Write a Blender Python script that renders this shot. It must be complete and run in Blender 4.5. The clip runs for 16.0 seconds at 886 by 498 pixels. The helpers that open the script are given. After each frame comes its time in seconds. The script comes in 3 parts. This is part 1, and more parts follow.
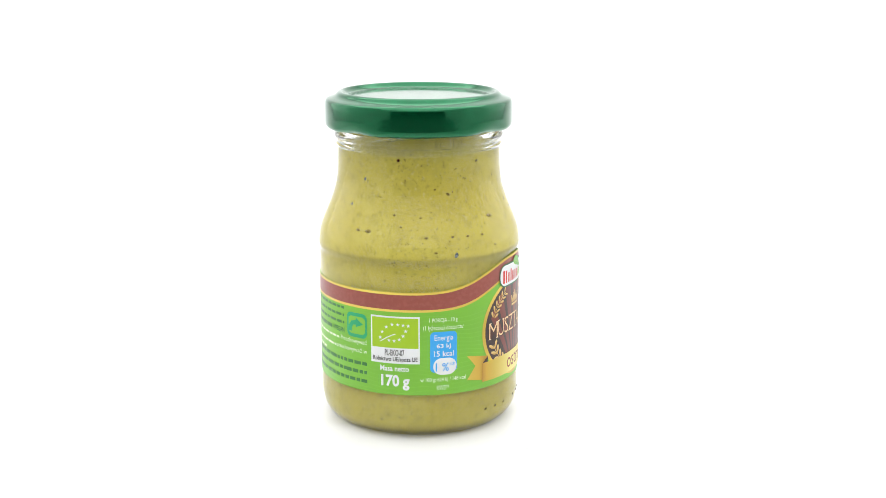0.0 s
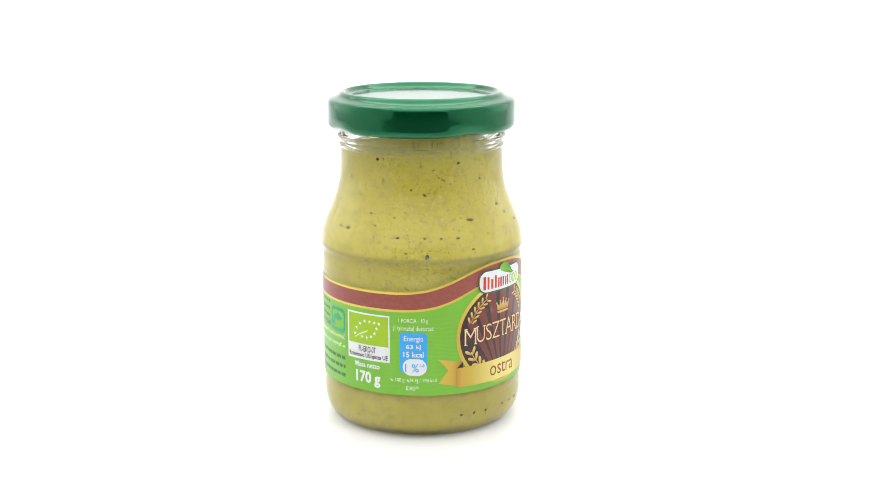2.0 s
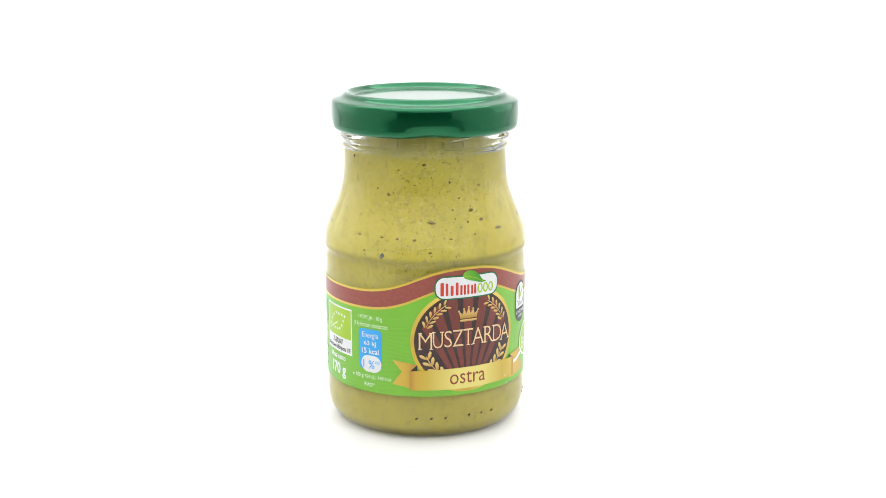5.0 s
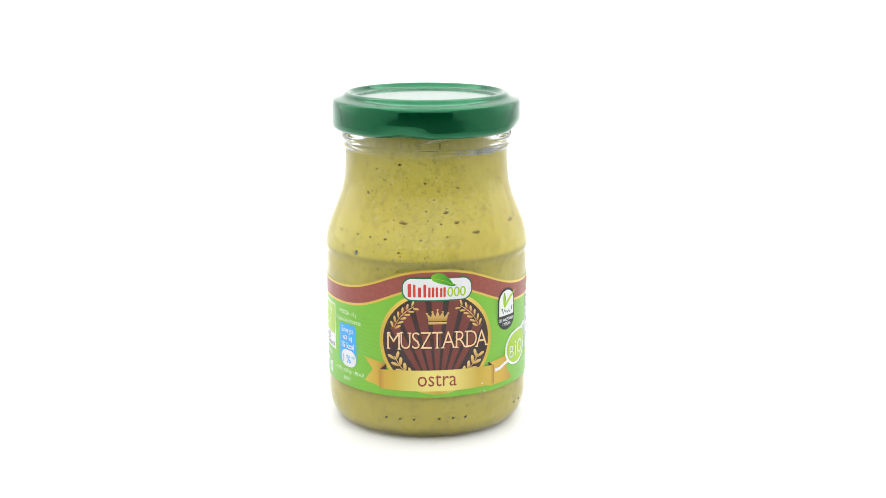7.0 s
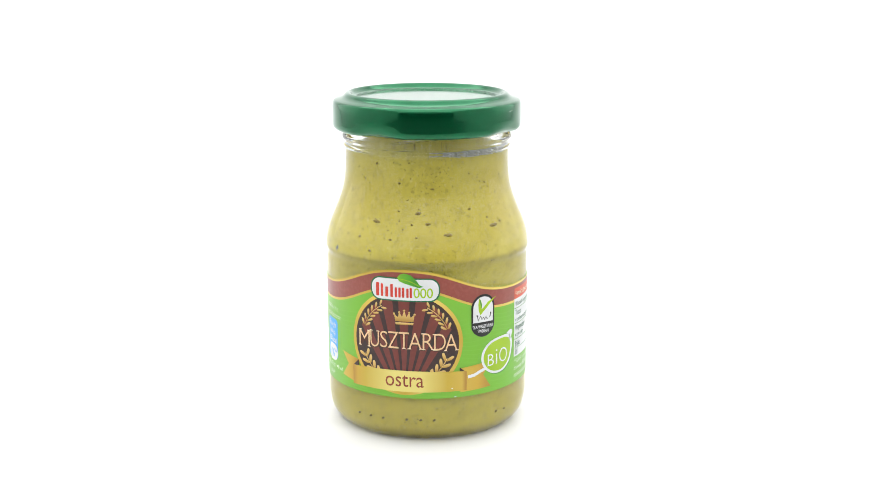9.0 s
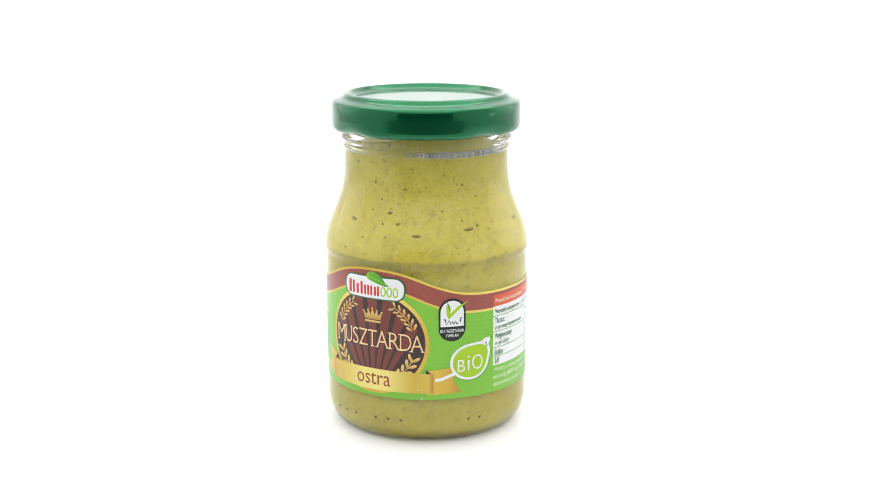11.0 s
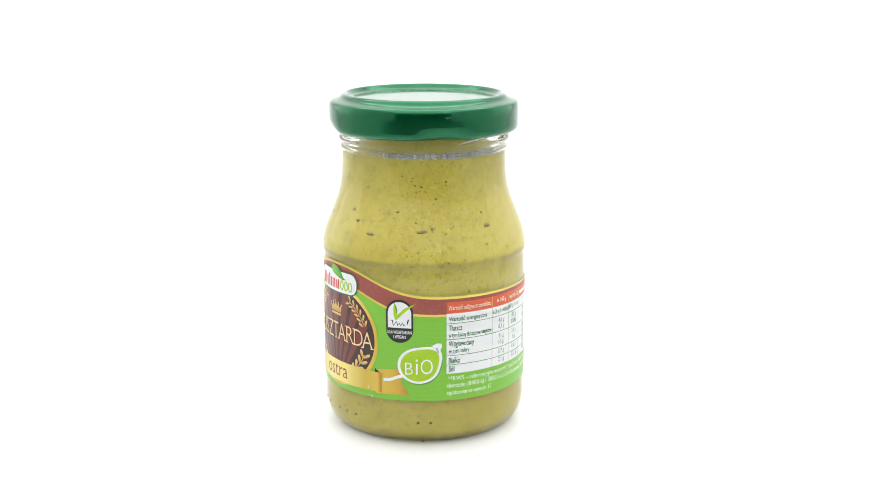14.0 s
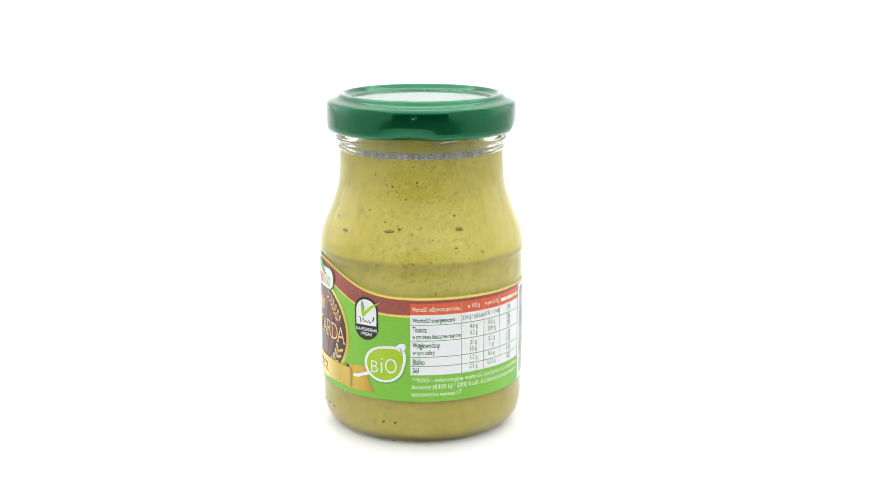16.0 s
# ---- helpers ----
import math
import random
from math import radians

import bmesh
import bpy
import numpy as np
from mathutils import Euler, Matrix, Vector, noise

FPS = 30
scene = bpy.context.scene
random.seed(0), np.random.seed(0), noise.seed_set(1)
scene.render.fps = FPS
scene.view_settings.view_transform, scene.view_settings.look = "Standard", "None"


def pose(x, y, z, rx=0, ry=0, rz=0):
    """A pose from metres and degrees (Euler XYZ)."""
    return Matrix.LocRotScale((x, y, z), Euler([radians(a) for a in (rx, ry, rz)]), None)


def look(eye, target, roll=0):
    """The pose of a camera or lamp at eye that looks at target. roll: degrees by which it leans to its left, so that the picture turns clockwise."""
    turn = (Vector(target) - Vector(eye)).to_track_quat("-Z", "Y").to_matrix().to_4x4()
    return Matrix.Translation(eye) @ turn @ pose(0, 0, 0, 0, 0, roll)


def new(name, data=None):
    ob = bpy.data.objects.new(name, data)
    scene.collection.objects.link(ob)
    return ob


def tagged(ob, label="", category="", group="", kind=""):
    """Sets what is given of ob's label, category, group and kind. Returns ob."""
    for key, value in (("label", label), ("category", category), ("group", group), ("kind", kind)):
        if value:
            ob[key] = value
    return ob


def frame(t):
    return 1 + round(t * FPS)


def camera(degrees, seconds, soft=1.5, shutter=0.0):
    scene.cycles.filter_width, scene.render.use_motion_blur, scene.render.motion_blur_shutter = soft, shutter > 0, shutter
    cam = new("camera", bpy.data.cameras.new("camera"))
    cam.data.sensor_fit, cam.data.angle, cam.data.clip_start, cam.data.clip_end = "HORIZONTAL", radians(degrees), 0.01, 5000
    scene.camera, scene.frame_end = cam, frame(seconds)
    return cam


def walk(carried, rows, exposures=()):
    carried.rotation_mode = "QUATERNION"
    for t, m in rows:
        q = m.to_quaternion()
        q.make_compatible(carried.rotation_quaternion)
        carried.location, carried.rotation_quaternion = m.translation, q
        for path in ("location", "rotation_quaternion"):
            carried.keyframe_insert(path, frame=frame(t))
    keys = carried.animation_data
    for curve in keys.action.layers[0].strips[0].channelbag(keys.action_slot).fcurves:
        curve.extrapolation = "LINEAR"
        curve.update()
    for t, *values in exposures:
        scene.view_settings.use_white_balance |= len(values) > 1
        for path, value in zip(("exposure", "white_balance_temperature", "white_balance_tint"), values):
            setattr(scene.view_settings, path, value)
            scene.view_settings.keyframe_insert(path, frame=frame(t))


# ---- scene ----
cam = camera(37.21, 16.0, soft=0.85)
CAM_POSE = pose(0.00787, -0.39894, 0.14658, 90 - 13.23, 0, 0)
walk(cam, [(0.0, CAM_POSE), (16.0, CAM_POSE)])


def turn_at(t):
    """The turntable's angle in degrees at t seconds."""
    return -9.082 * t + 0.00543 * (t - 8.0) ** 2


# ---- light: a white shooting tent, lit by soft panels above and beside the sweep ----
world = bpy.data.worlds.new("world")
world.use_nodes = True
world.node_tree.nodes["Background"].inputs[0].default_value = (0.9, 0.95, 1.0, 1)
world.node_tree.nodes["Background"].inputs[1].default_value = 0.05
scene.world = world
scene.view_settings.exposure = 0.0


def soft_panel(name, eye, target, wide, deep, watts, colour):
    lamp = bpy.data.lights.new(name, "AREA")
    lamp.shape, lamp.size, lamp.size_y = "RECTANGLE", wide, deep
    lamp.energy, lamp.color = watts, colour
    ob = new(name, lamp)
    ob.matrix_world = look(eye, target)
    return ob


soft_panel("soft_light_top", (0, -0.36, 0.80), (0, -0.3601, 0), 1.18, 1.10, 6.7, (0.99, 1.0, 1.0))
# Unseen panel, added to lift the backdrop to full white.
soft_panel("added_light_back", (0, 0.38, 0.79), (0, 0.46, 0.0), 1.18, 0.36, 3.8, (0.99, 1.0, 1.0))
for side in (-1, 1):
    soft_panel("soft_light_side", (side * 0.595, 0.28, 0.34), (0, 0.28, 0.3399), 0.56, 0.60, 0.55, (0.99, 1.0, 1.0))

# ---- materials ----


def material(name, colour, rough=0.5, metal=0.0, spots=(), bump=0.0, bump_scale=400.0, coat=0.0, spec=0.5):
    """A Principled material; spots: (noise scale, low, high, colour, amount) layers over the base colour."""
    m = bpy.data.materials.new(name)
    m.use_nodes = True
    nt = m.node_tree
    p = nt.nodes["Principled BSDF"]
    p.inputs["Roughness"].default_value = rough
    p.inputs["Metallic"].default_value = metal
    p.inputs["Coat Weight"].default_value = coat
    p.inputs["Coat Roughness"].default_value = 0.05
    p.inputs["Specular IOR Level"].default_value = spec
    p.inputs["Base Color"].default_value = (*colour, 1)
    tc = nt.nodes.new("ShaderNodeTexCoord")
    last = None
    for scale, low, high, other, amount in spots:
        n = nt.nodes.new("ShaderNodeTexNoise")
        n.inputs["Scale"].default_value, n.inputs["Detail"].default_value = scale, 4
        nt.links.new(tc.outputs["Object"], n.inputs["Vector"])
        r = nt.nodes.new("ShaderNodeMapRange")
        r.inputs["From Min"].default_value, r.inputs["From Max"].default_value = low, high
        r.inputs["To Max"].default_value = amount
        nt.links.new(n.outputs["Fac"], r.inputs["Value"])
        mix = nt.nodes.new("ShaderNodeMix")
        mix.data_type = "RGBA"
        nt.links.new(r.outputs["Result"], mix.inputs["Factor"])
        if last is None:
            mix.inputs["A"].default_value = (*colour, 1)
        else:
            nt.links.new(last, mix.inputs["A"])
        mix.inputs["B"].default_value = (*other, 1)
        last = mix.outputs["Result"]
    if last is not None:
        nt.links.new(last, p.inputs["Base Color"])
    if bump:
        n = nt.nodes.new("ShaderNodeTexNoise")
        n.inputs["Scale"].default_value, n.inputs["Detail"].default_value = bump_scale, 5
        nt.links.new(tc.outputs["Object"], n.inputs["Vector"])
        b = nt.nodes.new("ShaderNodeBump")
        b.inputs["Strength"].default_value, b.inputs["Distance"].default_value = bump, 0.0003
        nt.links.new(n.outputs["Fac"], b.inputs["Height"])
        nt.links.new(b.outputs["Normal"], p.inputs["Normal"])
    return m


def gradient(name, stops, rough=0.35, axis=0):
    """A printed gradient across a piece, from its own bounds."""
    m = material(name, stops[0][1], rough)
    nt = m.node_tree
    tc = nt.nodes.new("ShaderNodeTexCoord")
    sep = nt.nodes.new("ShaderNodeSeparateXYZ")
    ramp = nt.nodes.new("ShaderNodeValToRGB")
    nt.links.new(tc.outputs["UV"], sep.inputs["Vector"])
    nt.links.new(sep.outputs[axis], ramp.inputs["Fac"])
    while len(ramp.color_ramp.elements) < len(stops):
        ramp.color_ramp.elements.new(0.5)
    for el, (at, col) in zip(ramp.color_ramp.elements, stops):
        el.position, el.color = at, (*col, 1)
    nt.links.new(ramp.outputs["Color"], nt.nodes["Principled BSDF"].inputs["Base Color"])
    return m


PAPER = material("white_paper", (0.82, 0.82, 0.82), 0.7, spots=((9, 0.35, 0.7, (0.85, 0.85, 0.85), 1.0),), bump=0.05)
FABRIC = material("tent_fabric", (0.80, 0.80, 0.80), 0.8, spots=((20, 0.4, 0.7, (0.84, 0.84, 0.84), 1.0),), bump=0.2)
TABLE = material("white_turntable", (0.86, 0.86, 0.86), 0.45, spots=((14, 0.4, 0.7, (0.84, 0.84, 0.84), 1.0),), bump=0.03)
ROOM = material("grey_wall", (0.10, 0.10, 0.10), 0.8, spots=((3, 0.4, 0.7, (0.12, 0.12, 0.12), 1.0),), bump=0.1, bump_scale=60)
GLASS = bpy.data.materials.new("clear_glass")
GLASS.use_nodes = True
_g = GLASS.node_tree.nodes["Principled BSDF"]
_g.inputs["Base Color"].default_value = (0.97, 0.99, 0.97, 1)
_g.inputs["Transmission Weight"].default_value = 1.0
_g.inputs["Roughness"].default_value = 0.015
_g.inputs["IOR"].default_value = 1.45
MUSTARD = material("mustard", (0.67, 0.58, 0.125), 0.5, spec=0.2,
                   spots=((45, 0.40, 0.65, (0.62, 0.515, 0.08), 0.8), (230, 0.50, 0.72, (0.45, 0.375, 0.085), 0.4), (620, 0.55, 0.72, (0.37, 0.29, 0.07), 0.55),
                          (900, 0.58, 0.72, (0.73, 0.67, 0.29), 0.6), (1500, 0.63, 0.70, (0.15, 0.10, 0.03), 0.75)), bump=0.4, bump_scale=700)
RESIDUE = material("mustard_residue", (0.11, 0.085, 0.035), 0.35, spec=0.2, spots=((400, 0.45, 0.62, (0.30, 0.25, 0.09), 0.9),), bump=0.6, bump_scale=500)
FROTH = material("froth", (0.50, 0.49, 0.42), 0.25, spec=0.0, spots=((900, 0.46, 0.60, (0.22, 0.21, 0.17), 0.85), (1600, 0.52, 0.64, (0.80, 0.80, 0.77), 0.8)), bump=1.0, bump_scale=700)
FLECK = material("mustard_seed_husk", (0.095, 0.065, 0.022), 0.5, spec=0.0, spots=((800, 0.4, 0.6, (0.19, 0.14, 0.055), 0.8),))
BUBBLE = material("bubble_hollow", (0.40, 0.32, 0.12), 0.35, spec=0.0, spots=((700, 0.4, 0.6, (0.21, 0.155, 0.045), 0.9),))
GREY_FLECK = material("grey_husk", (0.07, 0.085, 0.09), 0.4, spec=0.0, spots=((700, 0.4, 0.6, (0.30, 0.33, 0.34), 0.8),))
RUST_FLECK = material("brown_seed", (0.14, 0.035, 0.012), 0.4, spec=0.0, spots=((700, 0.4, 0.6, (0.06, 0.02, 0.01), 0.8),))
LID = material("green_lacquered_tin", (0.002, 0.12, 0.043), 0.13, 0.7, coat=0.35, spots=((1200, 0.45, 0.7, (0.003, 0.135, 0.05), 0.6),))
COMPOUND = material("sealing_compound", (0.75, 0.74, 0.70), 0.5)
DARK_DOT = material("mould_dot_shade", (0.10, 0.085, 0.04), 0.25)
PALE_CRUMB = material("grey_crumb", (0.56, 0.56, 0.55), 0.8, spots=((900, 0.4, 0.6, (0.48, 0.48, 0.47), 0.8),))
CRUMB = material("dark_crumb", (0.12, 0.10, 0.08), 0.8, spots=((900, 0.4, 0.6, (0.05, 0.04, 0.03), 0.8),))
# printing inks
GREEN = material("green_print", (0.185, 0.485, 0.033), 0.32, spots=((60, 0.4, 0.7, (0.205, 0.515, 0.042), 0.8), (3, 0.4, 0.6, (0.175, 0.465, 0.031), 0.5)))
WAVE = material("pale_green_print", (0.20, 0.505, 0.043), 0.32)
BROWN = material("brown_print", (0.29, 0.066, 0.047), 0.3, spots=((900, 0.45, 0.65, (0.33, 0.08, 0.06), 0.8),))
GOLD = gradient("gold_print", [(0.0, (0.58, 0.38, 0.04)), (0.25, (0.80, 0.60, 0.10)), (0.5, (0.58, 0.38, 0.04)), (0.75, (0.82, 0.64, 0.14)), (1.0, (0.58, 0.38, 0.04))], 0.28)
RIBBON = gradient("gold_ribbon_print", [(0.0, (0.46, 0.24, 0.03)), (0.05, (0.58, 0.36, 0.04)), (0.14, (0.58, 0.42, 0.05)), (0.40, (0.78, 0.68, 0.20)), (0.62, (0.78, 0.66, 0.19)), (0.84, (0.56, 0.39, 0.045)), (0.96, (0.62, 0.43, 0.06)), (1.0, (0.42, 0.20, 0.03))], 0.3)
TAIL = gradient("ribbon_tail_print", [(0.0, (0.64, 0.46, 0.06)), (0.55, (0.60, 0.38, 0.04)), (1.0, (0.45, 0.23, 0.03))], 0.3)
CREAM = gradient("cream_print", [(0.0, (0.80, 0.56, 0.30)), (0.35, (0.88, 0.70, 0.46)), (1.0, (0.90, 0.78, 0.60))], 0.3, 1)
DARK = material("dark_brown_print", (0.036, 0.017, 0.016), 0.3, spots=((900, 0.45, 0.65, (0.05, 0.024, 0.02), 0.8),))
RAY = material("maroon_print", (0.17, 0.037, 0.027), 0.3, spots=((700, 0.45, 0.65, (0.20, 0.04, 0.03), 0.8),))
LETTER = material("brown_letter_print", (0.27, 0.05, 0.02), 0.35)
SHADE = material("letter_outline_print", (0.07, 0.02, 0.012), 0.35)
LEAFGOLD = gradient("wheat_print", [(0.0, (0.46, 0.25, 0.04)), (1.0, (0.80, 0.58, 0.20))], 0.3, 1)
WHITE = material("white_print", (0.76, 0.77, 0.77), 0.35, spots=((200, 0.4, 0.7, (0.79, 0.80, 0.80), 1.0),))
SILVER = material("grey_print", (0.42, 0.45, 0.42), 0.35)
PALE = material("pale_print", (0.78, 0.86, 0.62), 0.35)
BLACK = material("black_print", (0.012, 0.014, 0.012), 0.35)
DKGREEN = material("dark_green_print", (0.012, 0.14, 0.05), 0.35)
SMALL_PRINT = material("green_black_print", (0.04, 0.18, 0.035), 0.35)
OLIVE = material("dull_green_print", (0.10, 0.30, 0.05), 0.35)
TEAL = material("teal_print", (0.015, 0.36, 0.14), 0.35)
LIME = material("lime_print", (0.34, 0.54, 0.008), 0.32, spots=((80, 0.4, 0.7, (0.37, 0.57, 0.012), 0.8),))
BLUE = material("blue_print", (0.035, 0.37, 0.80), 0.32)
RED = material("red_print", (0.62, 0.05, 0.025), 0.35)
ORANGE = material("orange_print", (0.66, 0.10, 0.04), 0.35)
LEAFGREEN = gradient("leaf_print", [(0.0, (0.20, 0.50, 0.03)), (0.5, (0.08, 0.36, 0.02)), (1.0, (0.02, 0.24, 0.02))], 0.32)

# ---- mesh helpers ----


def mesh_of(name, bm, mat, smooth=True):
    me = bpy.data.meshes.new(name)
    bm.normal_update()
    bm.to_mesh(me)
    bm.free()
    me.materials.append(mat)
    me.polygons.foreach_set("use_smooth", [smooth] * len(me.polygons))
    return me


def part(name, bm, mat, parent=None, label="", smooth=True):
    ob = new(name, mesh_of(name, bm, mat, smooth))
    ob.parent = parent
    if label:
        tagged(ob, label)
    return ob


def spline(points, steps=6):
    """Catmull-Rom through (r, z) points."""
    out = []
    for i in range(len(points) - 1):
        p0, p1, p2, p3 = (Vector(points[max(i - 1, 0)]), Vector(points[i]), Vector(points[i + 1]), Vector(points[min(i + 2, len(points) - 1)]))
        for k in range(steps):
            t = k / steps
            q = 0.5 * (2 * p1 + (p2 - p0) * t + (2 * p0 - 5 * p1 + 4 * p2 - p3) * t * t + (3 * p1 - p0 - 3 * p2 + p3) * t ** 3)
            out.append((q.x, q.y))
    return out + [tuple(points[-1])]


def lathe(profile, n=128, bend=None):
    """A body of revolution from (r, z) in millimetres; bend(r, z, angle) may move the ring's points."""
    bm = bmesh.new()
    rings = []
    for r, z in profile:
        if r < 1e-4:
            rings.append([bm.verts.new((0, 0, z / 1000))])
            continue
        ring = []
        for k in range(n):
            a = 2 * math.pi * k / n
            rr, zz = bend(r, z, math.degrees(a)) if bend else (r, z)
            ring.append(bm.verts.new((rr * math.sin(a) / 1000, -rr * math.cos(a) / 1000, zz / 1000)))
        rings.append(ring)
    for a, b in zip(rings, rings[1:]):
        for k in range(n):
            j = (k + 1) % n
            quad = [a[k % len(a)], a[j % len(a)], b[j % len(b)], b[k % len(b)]]
            quad = [v for i, v in enumerate(quad) if v not in quad[:i]]
            if len(quad) > 2:
                bm.faces.new(quad)
    bmesh.ops.recalc_face_normals(bm, faces=bm.faces)
    return bm


# ---- the setting: white sweep, tent walls, dark room behind the camera ----


def slab(name, lo, hi, mat, kind_label):
    bm = bmesh.new()
    bmesh.ops.create_cube(bm, size=1)
    for v in bm.verts:
        v.co = [lo[i] + (v.co[i] + 0.5) * (hi[i] - lo[i]) for i in range(3)]
    return tagged(part(name, bm, mat, None, "", False), kind_label, name.split("_")[0], kind="structure")


def sweep():
    """A paper sweep: flat table, a curve at the back, an upright sheet; 2 mm thick."""
    line = [(-0.42, -0.006), (0.32, -0.006)]
    for k in range(1, 13):
        a = math.pi / 2 * k / 12
        line.append((0.32 + 0.28 * math.sin(a), -0.006 + 0.28 * (1 - math.cos(a))))
    line += [(0.60, 0.82)]
    bm = bmesh.new()
    rows = []
    for i, (y, z) in enumerate(line):
        p, q = Vector(line[max(i - 1, 0)]), Vector(line[min(i + 1, len(line) - 1)])
        d = (q - p).normalized()
        n = Vector((-d.y, d.x)) * -0.002
        rows.append([bm.verts.new((x, y + o.x, z + o.y)) for x, o in ((-0.6, Vector((0, 0))), (0.6, Vector((0, 0))), (0.6, n), (-0.6, n))])
    for a, b in zip(rows, rows[1:]):
        for k in range(4):
            bm.faces.new((a[k], a[(k + 1) % 4], b[(k + 1) % 4], b[k]))
    bm.faces.new(rows[0]), bm.faces.new(rows[-1])
    bmesh.ops.recalc_face_normals(bm, faces=bm.faces)
    return tagged(part("backdrop", bm, PAPER), "white seamless paper sweep, evenly lit", "backdrop", kind="structure")


sweep()
slab("wall_west", (-0.62, -0.95, -0.02), (-0.602, 0.62, 0.84), FABRIC, "white tent fabric wall beside the sweep")
slab("wall_east", (0.602, -0.95, -0.02), (0.62, 0.62, 0.84), FABRIC, "white tent fabric wall beside the sweep")
slab("ceiling_tent", (-0.60, -0.95, 0.822), (0.60, 0.60, 0.84), PAPER, "white tent fabric roof")
# Unseen white sheet, added to bounce light forward and even out reflections.
slab("wall_front", (-0.60, -0.97, 0.28), (0.60, -0.952, 0.82), PAPER, "unseen white sheet added across the front to bounce light")
slab("floor", (-1.6, -2.0, -0.06), (1.6, 0.8, -0.03), ROOM, "dark table under the tent")
slab("wall_south", (-1.6, -2.02, -0.03), (1.6, -2.0, 1.6), ROOM, "plain dark grey wall facing the tent")
slab("wall_room_west", (-1.62, -2.0, -0.03), (-1.6, 0.8, 1.6), ROOM, "plain dark grey side wall")
slab("wall_room_east", (1.6, -2.0, -0.03), (1.62, 0.8, 1.6), ROOM, "plain dark grey side wall")
slab("wall_north", (-1.6, 0.8, -0.03), (1.6, 0.82, 1.6), ROOM, "plain dark grey wall behind the tent")
slab("ceiling", (-1.6, -2.0, 1.6), (1.6, 0.8, 1.62), ROOM, "plain dark grey ceiling")

turntable = part("turntable", lathe([(0, -6), (199, -6), (200, -5.5), (200, -0.6), (199.4, 0), (0, 0)], 160), TABLE)
tagged(turntable, "round matt white turntable plate lying on the sweep", "turntable")

# ---- the jar ----
OUTER = spline([(24.6, 0.0), (26.6, 0.5), (28.6, 1.9), (30.2, 4.4), (30.95, 8.0), (31.0, 10.5)], 5) + \
    [(31.0, 20.0), (31.0, 35.0), (31.0, 49.0)] + \
    spline([(31.0, 52.4), (30.85, 53.6), (31.0, 54.4), (31.3, 55.4), (31.2, 57.0), (30.75, 59.8), (29.75, 62.8), (28.5, 65.8), (27.2, 69.0), (26.1, 72.2), (25.45, 75.2), (25.1, 78.5), (24.95, 82.5), (24.9, 85.0)], 5) + \
    spline([(24.95, 85.7), (25.4, 86.2), (24.95, 86.8), (25.0, 87.5), (25.75, 88.4), (25.75, 89.3), (24.9, 90.2), (24.4, 91.2), (24.3, 97.0), (23.9, 99.2)], 4)
INNER = [(22.7, 99.2), (22.75, 90.0), (22.55, 86.0), (22.9, 82.0), (23.1, 78.5), (23.5, 75.0), (24.2, 72.0), (25.3, 68.8), (26.6, 65.6), (27.8, 62.6), (28.8, 59.6), (29.5, 57.0), (29.6, 55.7), (28.5, 54.0), (28.35, 51.0), (29.2, 42.0), (29.1, 30.0), (29.5, 15.0), (29.5, 10.5), (29.4, 8.0), (29.1, 5.6), (28.4, 4.0), (27.0, 3.0), (24.5, 2.5), (19.0, 2.5), (0.0, 3.0)]
INNER = spline([(r + (0.6 if z > 40 else 0.4), z) if 8 < z < 88 else (r, z) for r, z in INNER], 3)
FOOT = [(0.0, 1.5), (17.0, 1.2), (21.4, 0.8), (22.8, 0.25), (23.6, 0.0)]


def inner_radius(z):
    for (r0, z0), (r1, z1) in zip(INNER, INNER[1:]):
        if z1 <= z <= z0 and z0 > z1:
            return r1 + (r0 - r1) * (z - z1) / (z0 - z1)
    return 28.0


def outer_radius(z):
    for (r0, z0), (r1, z1) in zip(OUTER, OUTER[1:]):
        if z0 <= z <= z1:
            return r0 + (r1 - r0) * (z - z0) / max(z1 - z0, 1e-6)
    return 31.0


jar = new("mustard_jar")
jar.empty_display_size = 0.02
tagged(jar, "clear glass mustard jar with green lid standing on turntable", "jar")

glass = part("glass", lathe(FOOT + OUTER + [(23.4, 99.6), (22.7, 99.6)] + INNER, 160), GLASS, jar, "clear waisted glass jar")
glass.visible_shadow = False

# mustard fills the glass to just under the lid
FILL = 91.0


def gap(z):
    """How far the mustard stands off the glass: it wets the wall, and leaves a film of air at the mouth."""
    return 0.12 if z > 85.5 else -0.10


body = [(r - gap(z), z - (0.1 if z < 5 else 0.0)) for r, z in INNER if z < FILL and r > 1]
body = [(0.0, FILL - 1.2), (12.0, FILL - 0.8), (20.0, FILL - 0.3), (inner_radius(FILL) - 0.6, FILL)] + [(inner_radius(FILL - 0.4) - gap(FILL), FILL - 0.4)] + body + [(0.0, 2.9)]


def lumpy(r, z, a):
    if z > FILL - 3 and r > 5:
        return r, z + 0.7 * noise.noise(Vector((math.sin(math.radians(a)) * 3, math.cos(math.radians(a)) * 3, r * 0.1)))
    return r, z


mustard = part("mustard", lathe(body, 160, lumpy), MUSTARD, jar, "coarse yellow mustard with dark specks")


